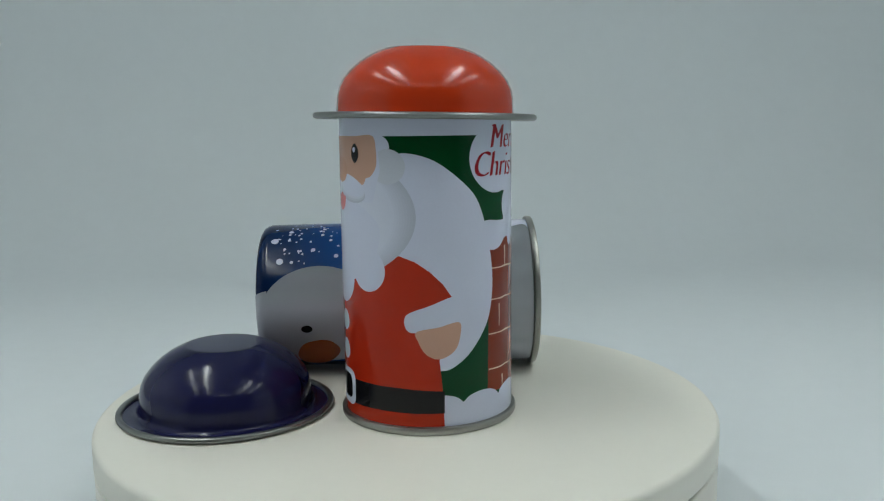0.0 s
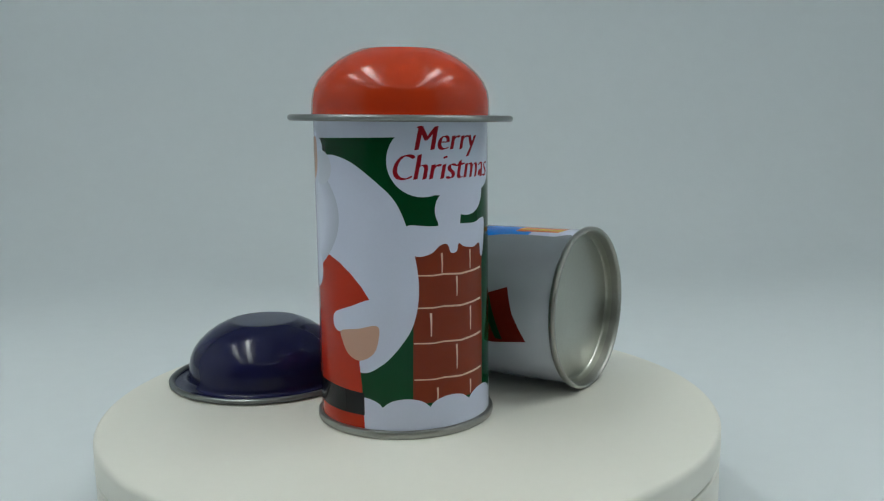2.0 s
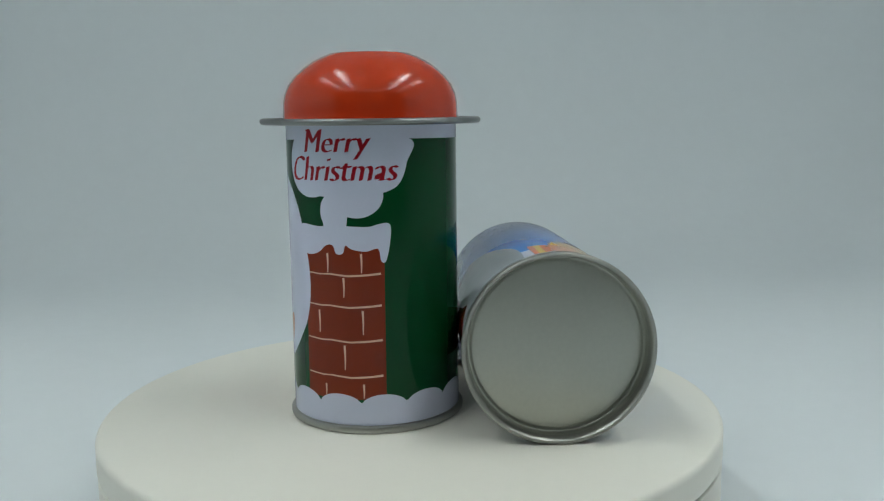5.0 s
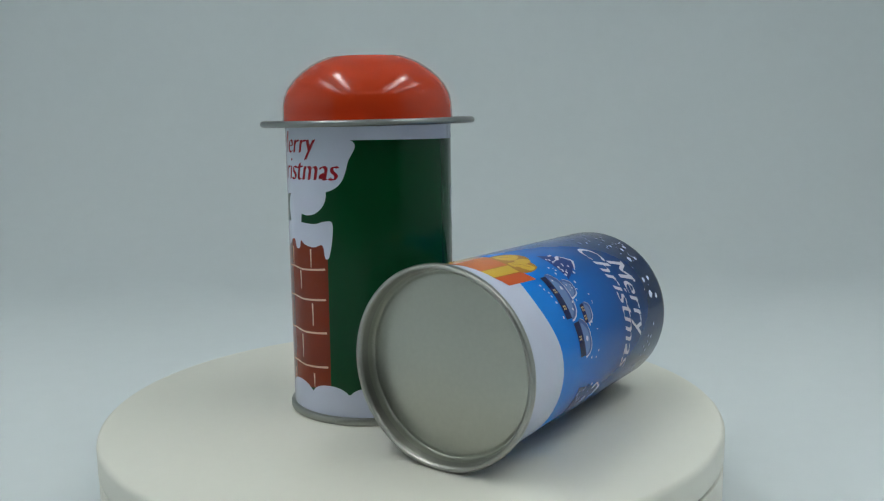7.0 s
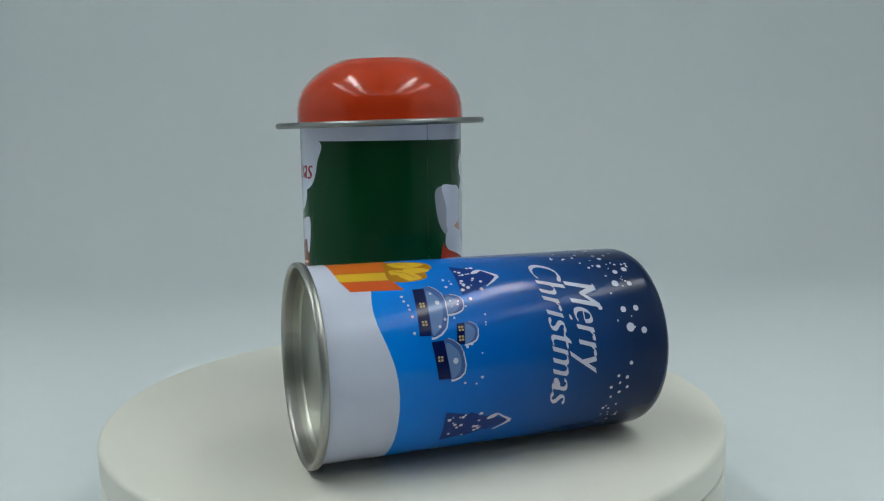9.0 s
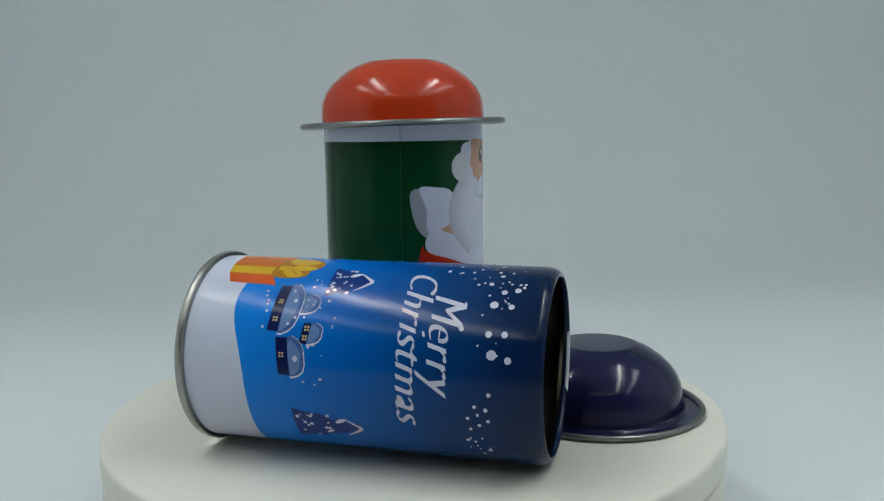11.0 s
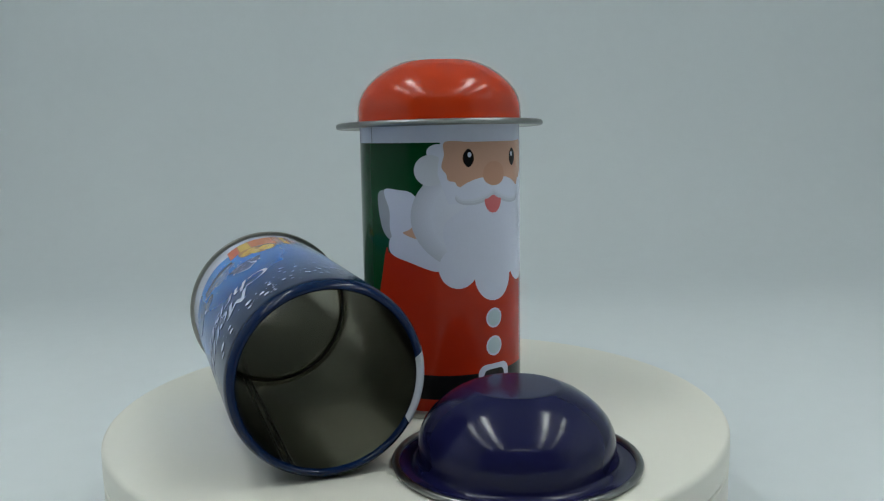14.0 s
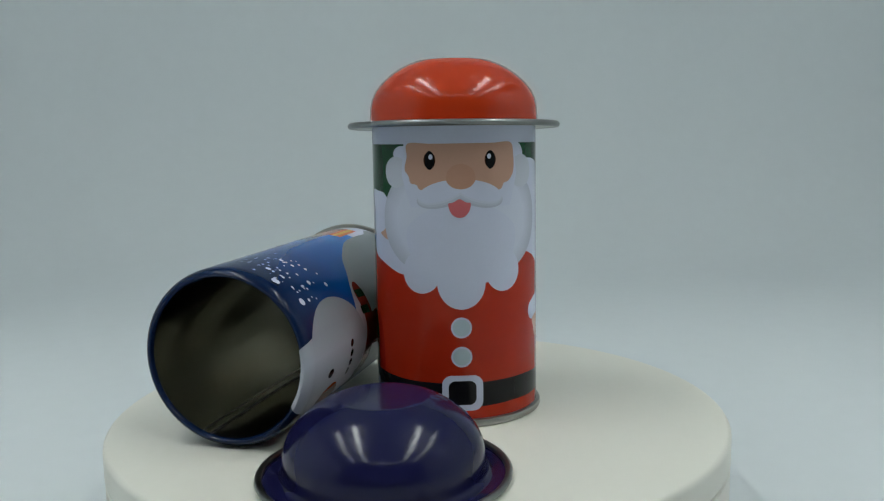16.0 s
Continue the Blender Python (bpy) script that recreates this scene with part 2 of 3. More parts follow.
class Sheet:
    """The printed skin of one tin: each shape lies just above the one before."""

    def __init__(self, wall):
        self.wall, self.layer = wall, 0

    def put(self, name, mat, *outlines, joined=False):
        if len(outlines) > 1 and not joined:
            low = self.layer
            made = []
            for line in outlines:
                self.layer = low + len(made) % 3
                made.append(self.put(name, mat, line))
            self.layer = low + 3
            return made
        bm = bmesh.new()
        for line in outlines:
            vs = [Vector((x, y, 0)) for x, y in line]
            tris = geometry.tessellate_polygon([vs])
            bv = [bm.verts.new(v) for v in vs]
            for t in tris:
                if len(set(t)) == 3:
                    try:
                        bm.faces.new([bv[i] for i in t])
                    except ValueError:
                        pass
        bm.normal_update()
        return self.link(name, bm, mat)

    def link(self, name, bm, mat):
        self.layer += 1
        me = wrap_mesh(name, bm, self.layer)
        me.materials.append(mat)
        ob = new(name, me)
        ob.parent = self.wall
        return ob

    def letter(self, name, words, mat, deg0, deg1, base, cap, shear=0.24, slim=0.026, thick=1.0):
        """Letters between two angles round the tin, on a base line, capitals of a given height."""
        cu = bpy.data.curves.new("letters", "FONT")
        cu.body, cu.shear, cu.size = words, shear, 1.0
        cu.resolution_u = 4
        ob = new("letters", cu)
        bpy.context.view_layer.update()
        me = bpy.data.meshes.new_from_object(ob.evaluated_get(bpy.context.evaluated_depsgraph_get()))
        bm = bmesh.new()
        bm.from_mesh(me)
        bpy.data.objects.remove(ob)
        bpy.data.curves.remove(cu)
        bpy.data.meshes.remove(me)
        bm = thinned(bm, slim)
        # small feet and heads on the flat ends of the stems
        ends = []
        for e in bm.edges:
            p, q = sorted((v.co.copy() for v in e.verts), key=lambda c: c.x)
            if e.is_boundary and abs(p.y - q.y) < 1e-4 and 0.024 < q.x - p.x < 0.16:
                below = e.link_faces[0].calc_center_median().y < p.y
                if abs(p.y) < 0.05 and not below:
                    ends.append((p.x - 0.035, q.x + 0.055, p.y - 0.012, p.y + 0.018))
                elif p.y > 0.36 and below:
                    ends.append((p.x - 0.06, q.x + 0.012, p.y - 0.022, p.y + 0.008))
        for a, b, c, d in ends:
            bm.faces.new([bm.verts.new(v) for v in ((a, c, 0.0005), (b, c, 0.0005), (b - 0.01, d, 0.0005), (a + 0.01, d, 0.0005))])
        # low small letters under tall capitals
        for v in bm.verts:
            y = v.co.y - 0.03
            v.co.y = y * 0.92 if y < 0.39 else 0.359 + (y - 0.39) * (0.622 - 0.359) / (0.622 - 0.39)
        # a broad nib held flat: the thin letters again, step by step along its edge
        x0, x1 = min(v.co.x for v in bm.verts), max(v.co.x for v in bm.verts)
        wide = (deg1 - deg0) * DEG - thick
        for v in bm.verts:
            v.co = Vector((deg0 * DEG + wide * (v.co.x - x0) / (x1 - x0), base + v.co.y * cap / 0.622, v.co.z))
        first = list(bm.verts) + list(bm.edges) + list(bm.faces)
        for k in range(1, 6):
            twin = bmesh.ops.duplicate(bm, geom=first)
            for v in twin["geom"]:
                if isinstance(v, bmesh.types.BMVert):
                    v.co += Vector((thick * k / 5.0, thick * 0.22 * k / 5.0, 0.001 * k))
        bm.normal_update()
        self.layer += 3
        return self.link(name, bm, mat)


# ---- the place: white sweep, tent and room ----
def sweep():
    """Paper that runs along the table, bends up and stands as the back wall."""
    bm = bmesh.new()
    z0, y1, r = -0.052, 0.61, 0.31
    line = [(-0.90, z0), (-0.5, z0), (-0.2, z0), (0.1, z0), (y1, z0)]
    line += [(y1 + r * math.sin(radians(a)), z0 + r - r * math.cos(radians(a))) for a in range(6, 91, 6)]
    line += [(y1 + r, 0.55), (y1 + r, 0.70), (y1 + r, 0.895)]
    cols = [-0.96 + 0.12 * i for i in range(17)]
    grid = [[bm.verts.new((x, y, z)) for x in cols] for y, z in line]
    low = [[bm.verts.new((x, y + 0.003 * (z > 0.1), z - 0.003)) for x in cols] for y, z in line]
    for a in range(len(line) - 1):
        for i in range(len(cols) - 1):
            bm.faces.new((grid[a][i], grid[a][i + 1], grid[a + 1][i + 1], grid[a + 1][i]))
            bm.faces.new((low[a][i], low[a + 1][i], low[a + 1][i + 1], low[a][i + 1]))
    tagged(finish("backdrop", bm, M_PAPER, sharp=60), "seamless white paper sweep behind the turntable", "backdrop", kind="structure")


sweep()
tagged(finish("wall_left", box((0.02, 1.96, 0.96), (-0.975, -0.02, 0.42)), M_TENT), "white fabric side of the photo tent", "wall", kind="structure")
tagged(finish("wall_right", box((0.02, 1.96, 0.96), (0.975, -0.02, 0.42)), M_TENT), "white fabric side of the photo tent", "wall", kind="structure")
tagged(finish("ceiling", box((1.97, 1.96, 0.02), (0, -0.02, 0.911)), M_TENT), "white fabric top of the photo tent", "ceiling", kind="structure")
tagged(finish("floor", box((4.0, 3.6, 0.04), (0, -0.6, -0.08)), M_ROOM), "plain grey table and floor under the tent", "floor", kind="structure")
tagged(finish("wall_front", box((4.0, 0.05, 2.2), (0, -1.9, 1.0)), M_ROOM), "plain grey room wall", "wall", kind="structure")
tagged(finish("wall_east", box((0.05, 2.9, 2.2), (1.6, -0.45, 1.0)), M_ROOM), "plain grey room wall", "wall", kind="structure")
tagged(finish("wall_west", box((0.05, 2.9, 2.2), (-1.6, -0.45, 1.0)), M_ROOM), "plain grey room wall", "wall", kind="structure")
tagged(finish("wall_back", box((4.0, 0.05, 2.2), (0, 1.0, 1.0)), M_ROOM), "plain grey room wall", "wall", kind="structure")
tagged(finish("room_ceiling", box((4.0, 3.6, 0.05), (0, -0.6, 2.1)), M_ROOM), "plain grey room ceiling", "ceiling", kind="structure")


def led_bar(x, y, length, turn, mat):
    bar = tagged(new("led_bar"), "slim white light bar under the tent top", "lamp", "light bars of the tent")
    bar.matrix_world = pose(x, y, 0.90, 0, 0, turn)
    part("housing", box((0.04, length - 0.002, 0.03), (0, 0, -0.015), 0.003), M_PLATTER, bar)
    part("diffuser", box((0.03, length - 0.004, 0.012), (0, 0, -0.034), 0.004), mat, bar, "glowing white diffuser strip")
    return bar


# each row is brightest towards the back of the tent
for x, mats in ((-0.34, M_LED[-1]), (0.40, M_LED[1]), (-0.60, M_LED_DIM[-1]), (0.68, M_LED_DIM[1])):
    for y, length, mat in ((-0.07, 0.40, mats[0]), (-0.39, 0.22, mats[1]), (-0.68, 0.34, mats[2])):
        led_bar(x, y, length, 0, mat)
led_bar(0.03, -0.93, 0.54, 90, M_LED_FAINT)


# ---- the turntable ----
def turntable():
    t = tagged(new("turntable"), "round ivory plastic turntable on white paper", "turntable")
    rt, h = 138.8, 12.4
    top = [(0, -h), (rt - 0.5, -h), (rt, -h + 0.4)]
    top += [(rt - 2.2 + 2.2 * math.cos(radians(a)), -2.2 + 2.2 * math.sin(radians(a))) for a in range(0, 91, 15)]
    top += [(rt * 0.6, 0.0), (0, 0)]
    platter = part("platter", lathe(top, 180), M_PLATTER, t)
    part("gap_ring", lathe([(0, -h - 1.7), (rt - 2.0, -h - 1.7), (rt - 2.0, -h + 0.1), (0, -h + 0.1)], 120), M_GAP, t, "dark gap under the platter")
    b0 = -51.9
    part("base", lathe([(0, b0), (rt - 2, b0), (rt - 0.2, b0 + 1.5), (rt - 0.2, -h - 2.1), (rt - 0.8, -h - 1.6), (0, -h - 1.6)], 180), M_PLATTER, t)
    return t, platter


TURNTABLE, PLATTER = turntable()


# ---- tins and lids ----
def tin(label, wall_mat, wall_name):
    """An open tin, closed below by a seamed end that is set in."""
    can = tagged(new("tin_can"), label, "tin can", "printed tins on the turntable")
    wall = part(wall_name, lathe([(36.5, 2.6), (36.95, 2.8), (R, 3.2), (R, 60), (R, 133.9), (36.85, 135.7), (36.35, 137.4), (35.6, 138.7), (34.7, 139.3), (33.8, 139.2), (33.2, 138.5), (33.1, 137.6), (33.6, 136.9), (34.6, 136.7)]), wall_mat, can)
    part("inner_wall", lathe([(34.6, 136.6), (35.6, 135.9), (36.4, 134.5), (36.55, 132.5), (36.55, 60), (36.55, 8.2)]), M_TIN_IN, can, "bare grey tin inside")
    part("inner_floor", lathe([(36.5, 8.6), (35.4, 8.8), (34.4, 9.7), (33.4, 9.8), (0, 9.8)]), M_TIN_IN, can, "bare tin bottom")
    part("sealing_ring", lathe(torus_profile(36.3, 8.7, 0.26, 8)), M_SEAL, can, "dark sealing line round the bottom")
    part("base_rim", lathe([(36.6, 3.4), (37.6, 3.4), (38.4, 3.1), (38.75, 2.5), (38.75, 1.0), (38.5, 0.35), (37.9, 0.0), (37.2, 0.1), (36.6, 0.7), (36.4, 1.6), (36.2, 4.6)]), M_TIN, can, "rolled bright tin rim")
    part("end_panel", lathe([(36.2, 4.6), (36.1, 6.6), (35.95, 7.5), (35.6, 8.0), (35.1, 8.1), (34.7, 7.95), (34.3, 7.7), (33.7, 7.65), (0, 7.65)]), M_TIN_DULL, can, "flat set-in tin end")
    return can, wall


def lid(label, lac, part_name):
    """A domed lid with a flat crown, a flange and a rolled rim."""
    top = tagged(new("domed_cover"), label, "tin cover", "domed tin covers")
    outer = [(46.6, 2.2), (46.1, 1.3), (45.2, 0.95), (41.0, 0.95), (39.3, 1.3), (38.3, 2.2), (37.9, 3.4), (37.75, 6.0), (37.6, 9.3), (36.9, 13.0)]
    outer += [(35.2, 16.8), (32.4, 20.4), (28.6, 23.9), (24.4, 26.8), (20.6, 28.7), (18.4, 29.5), (17.5, 29.9), (16.8, 30.05), (15.5, 30.1), (6, 30.1), (0, 30.1)]
    inner = [(max(0.0, r - 0.45) if i > 4 else r, z - 0.45) for i, (r, z) in enumerate(outer)]
    inner[-1] = (0, 29.65)
    part(part_name, lathe(outer), lac, top)
    part("lining", lathe(inner), M_TIN_DULL, top, "bare tin underside")
    part("rolled_rim", lathe([(46.4 + 1.4 * math.cos(radians(a)), 1.6 + 1.35 * math.sin(radians(a))) for a in range(0, 361, 20)]), M_TIN_RIM, top, "rolled bright tin edge")
    return top


def seam(wall, deg, mat, z0=4.2, z1=133.5, name="seam"):
    bm = bmesh.new()
    a0, a1 = radians(deg - 0.16), radians(deg + 0.16)
    r = (R + 0.045) * MM
    c = [bm.verts.new((rr * math.cos(a), rr * math.sin(a), z * MM)) for z in (z0, z1) for a, rr in ((a0, r - 0.0003), (a0, r), (a1, r), (a1, r - 0.0003))]
    for i in range(4):
        j = (i + 1) % 4
        bm.faces.new((c[i], c[j], c[4 + j], c[4 + i]))
    bm.faces.new(c[:4])
    bm.faces.new(c[4:])
    return finish(name, bm, mat, wall)


def scallops(d0, d1, first, pitch=29.8, low=11.6, high=16.6, floor=3.5):
    """The bumpy upper edge of drifted snow between two angles."""
    pts = [(d0, floor)]
    n = int((d1 - d0) / 1.5)
    for i in range(n + 1):
        d = d0 + (d1 - d0) * i / n
        k = ((d - first) / pitch) % 1.0 * 2 - 1
        pts.append((d, low + (high - low) * math.sqrt(max(0.0, 1 - k * k * 0.98))))
    pts.append((d1, floor))
    return poly(*pts)


def red_tin():
    can, wall = tin("upright white tin printed with red coat, green ground and brick chimney", M_WHITE, "printed_wall")
    s = Sheet(wall)
    s.put("green_ground", M_GREEN, poly((-264.15, 3.5), (-150, 3.5), (-40, 3.5), (95.6, 3.5), (95.6, 121.4), (-40, 121.4), (-150, 121.4), (-264.15, 121.4)))
    s.put("snow_drift", M_WHITE, scallops(-92, 95.4, -78.0))
    s.put("snow_drift", M_WHITE, scallops(-263.3, -240, -256.0))
    # chimney
    s.put("chimney", M_BRICK, poly((-59.0, 14.5), (-2.2, 14.5), (-1.6, 79), (-57, 79)))
    s.put("mortar_line", M_CREAM, *[stroke(((-58, z + 0.5), (-45, z + 0.1), (-38, z + 0.4), (-25, z - 0.3), (-12, z + 0.2), (-4, z + 0.7)), 0.5, 0.9) for z in (24.0, 39.0, 53.5, 66.6)])
    joints = ((-39, 75.5, 67.5), (-16.2, 75.5, 67.6), (-28.1, 65.5, 57.4), (-46.8, 51.5, 42.0), (-16.1, 52.0, 42.0), (-28.6, 37.3, 27.0), (-43, 20.5, 15.0), (-16.6, 21.0, 15.0))
    s.put("mortar_line", M_CREAM, *[stroke(((d, a), (d + 0.2, (a + b) / 2), (d, b)), 0.95, 0.4) for d, a, b in joints])
    s.put("snow_drift", M_WHITE, scallops(-60, 0, -78.0))
    # sack, smoke and the snow cap of the chimney
    s.put("white_sack", M_WHITE, soft((-121, 113.7), (-99, 112.6), (-78, 103.3), (-65.9, 94.2), (-57.6, 78), (-54.2, 62), (-57.5, 48), (-66.5, 38.2), (-79, 30.2), (-93.5, 27), (-115, 35), (-128, 70), (-130, 100)))
    s.put("snow_cap", M_WHITE, soft((-62, 86.6), (-46, 86.4), (-30, 86.8), (-12, 86.4), (-4, 87.6), (2.4, 87.2), (2.2, 80), (-0.5, 72.5), (-3.6, 72.4), (-5.5, 77.5), (-13, 76.4), (-22, 77.3), (-26.2, 78.8), (-28, 75.6), (-32.5, 75.4), (-35, 78.8), (-40, 78.6), (-46, 75.6), (-55, 74.6), (-62, 78), n=5))
    s.put("smoke_cloud", M_WHITE, ell(-50.2, 112.2, 14.6, 14.2))
    s.put("smoke_cloud", M_WHITE, soft((-50, 121.8), (14.6, 121.8), (14.2, 112), (9.4, 104), (1, 100.5), (-12, 99), (-32, 98.5), (-50, 99.5), (-64, 106), (-66, 117)))
    s.put("smoke_cloud", M_WHITE, ell(-18.5, 99.2, 11.0, 9.3))
    s.put("smoke_cloud", M_WHITE, ell(-33.8, 92.6, 6.2, 7.6))
    s.put("smoke_cloud", M_WHITE, poly((-41, 85), (-25.5, 85), (-24, 92), (-42, 92)))
    s.letter("greeting", "Merry", M_CRIMSON, -55.8, -8.2, 116.4, 8.8, thick=1.2)
    s.letter("greeting", "Christmas", M_CRIMSON, -69.0, 8.6, 105.0, 9.4, thick=1.2)
    # coat, arms and belt
    s.put("red_coat", M_COAT, soft((-249, 73.5), (-256, 62), (-258.5, 52), (-252, 45), (-246, 38), (-247, 20), (-248.5, 3.5), n=4)[:-4] + poly((-248.5, 3.5), (-170, 3.5), (-90.8, 3.5), (-92, 20), (-93.6, 31), (-91, 42), (-87.5, 50), (-85.2, 57.0), (-91, 62.5), (-99, 67.6), (-108, 71.6), (-118, 74), (-140, 74), (-200, 74), (-230, 74)))
    s.put("coat_fold", M_COAT_DK, soft((-246, 44), (-242, 46), (-236, 34), (-236, 21), (-246, 21)))
    s.put("belt", M_BLACK, poly((-247.2, 9.4), (-210, 8.6), (-172, 8.4), (-135, 9.2), (-90.7, 9.0), (-90.6, 18.3), (-120, 19.6), (-150, 19.6), (-172, 19.4), (-210, 19.6), (-247.2, 20.6)))
    s.put("buckle", M_WHITE, round_rect(-171.4, 15.0, 8.9, 7.8, 4.2))
    s.put("buckle_middle", M_BLACK, round_rect(-171.6, 15.1, 6.0, 5.3, 2.9))
    for z in (43.7, 31.0):
        s.put("button_edge", M_WHITE, ell(-171.8, z, 4.5, 4.5))
        s.put("button", M_SILVER_BLUE, ell(-171.8, z, 3.7, 3.7))
    s.put("mitten_shade", M_GREY3, soft((-258.6, 97.8), (-253, 101), (-246, 98), (-243, 86), (-247, 79.5), (-255, 85)))
    s.put("mitten", M_WHITE, soft((-252, 101), (-240, 101.2), (-229, 99.5), (-219, 90), (-222, 78), (-240, 76), (-247, 83), (-247.5, 92)))
    s.put("thumb", M_SKIN, soft((-236.5, 82.4), (-231, 84.6), (-222, 90), (-221, 80)))
    s.put("cuff", M_WHITE, soft((-248.5, 77.6), (-244.5, 81), (-232, 79), (-214, 76), (-208, 68.4), (-214, 66.0), (-231, 69.6), (-246, 73)))
    s.put("cuff", M_WHITE, soft((-115.6, 47.6), (-112.5, 50.8), (-99, 54.0), (-84.5, 57.2), (-78, 54), (-80, 46.4), (-93, 44.8), (-108.5, 42.8), (-114, 44)))
    s.put("palm", M_SKIN, soft((-107.8, 43.2), (-94, 45.0), (-80.6, 46.6), (-80.2, 40.4), (-84, 34.8), (-93.5, 31.8), (-102, 34), (-106.8, 39)))
    # beard, shaded softly towards its edge
    for k, mat in enumerate(M_BEARD):
        s.put("white_beard", mat, ell(-169.0, 89.5, 40.0 - 1.1 * k, 26.5 - 0.6 * k, 60))
    s.put("white_beard", M_WHITE, ell(-198.5, 67.2, 8.8, 9.0), ell(-141.5, 67.4, 8.8, 9.0), ell(-171.3, 63.0, 10.4, 11.4))
    s.put("white_beard", M_WHITE, soft((-206, 88), (-206, 74), (-197, 66), (-183, 62), (-171, 60), (-158, 62), (-144, 66), (-134, 74), (-134, 88), (-170, 98)))
    s.put("white_hair", M_WHITE, ell(-211.5, 117.2, 5.0, 3.5), ell(-131.0, 117.0, 5.0, 4.8))
    s.put("white_hair", M_GREY1, ell(-217.0, 109.6, 7.0, 6.6), ell(-125.0, 109.4, 7.6, 7.0))
    s.put("white_hair", M_WHITE, poly((-205, 95), (-136, 95), (-130, 108), (-132, 121.6), (-210, 121.6), (-212, 108)))
    s.put("tan_patch", M_SKIN, soft((-206.8, 121.6), (-190, 121.5), (-170, 121.5), (-150, 121.5), (-135.4, 121.6), (-132.6, 116), (-132.8, 109.5), (-137, 105.6), (-141, 104.6), (-146, 101.6), (-171, 100), (-196, 102), (-200.5, 104.4), (-205, 105.2), (-206.4, 108), (-209.4, 111), (-207.6, 116)))
    s.put("tan_patch", M_SKIN_DK, ell(-171.0, 108.0, 6.0, 5.0))
    for k, mat in ((0, M_BEARD[0]), (1, M_BEARD[3]), (2, M_BEARD[6]), (3, M_WHITE)):
        s.put("white_moustache", mat, ell(-184.4, 99.4 + 0.75 * k, 10.6 - 0.15 * k, 4.6 - 0.2 * k, lean=12 + k), ell(-158.2, 99.4 + 0.75 * k, 10.6 - 0.15 * k, 4.6 - 0.2 * k, lean=-12 - k))
    s.put("pink_drop", M_PINK, soft((-172, 98.4), (-167.6, 97.0), (-164.8, 96.6), (-165.6, 93.6), (-168.4, 91.3), (-172, 90.6), (-175.6, 91.3), (-178.4, 93.6), (-179.2, 96.6), (-176.4, 97.0)))
    s.put("dark_oval", M_BROWN, ell(-191.2, 114.6, 2.6, 3.5), ell(-151.2, 114.6, 2.6, 3.5))
    s.put("dark_oval", M_BLACK, ell(-191.2, 114.6, 2.1, 3.9), ell(-151.2, 114.6, 2.1, 3.9))
    s.put("white_dot", M_WHITE, ell(-190.4, 116.0, 0.9, 1.1, 16), ell(-152.0, 116.0, 0.9, 1.1, 16))
    s.put("tan_patch", M_SKIN_DK, ell(-171.0, 107.2, 6.2, 4.7))
    seam(wall, 95.8, M_SCARF_GREEN)
    return can


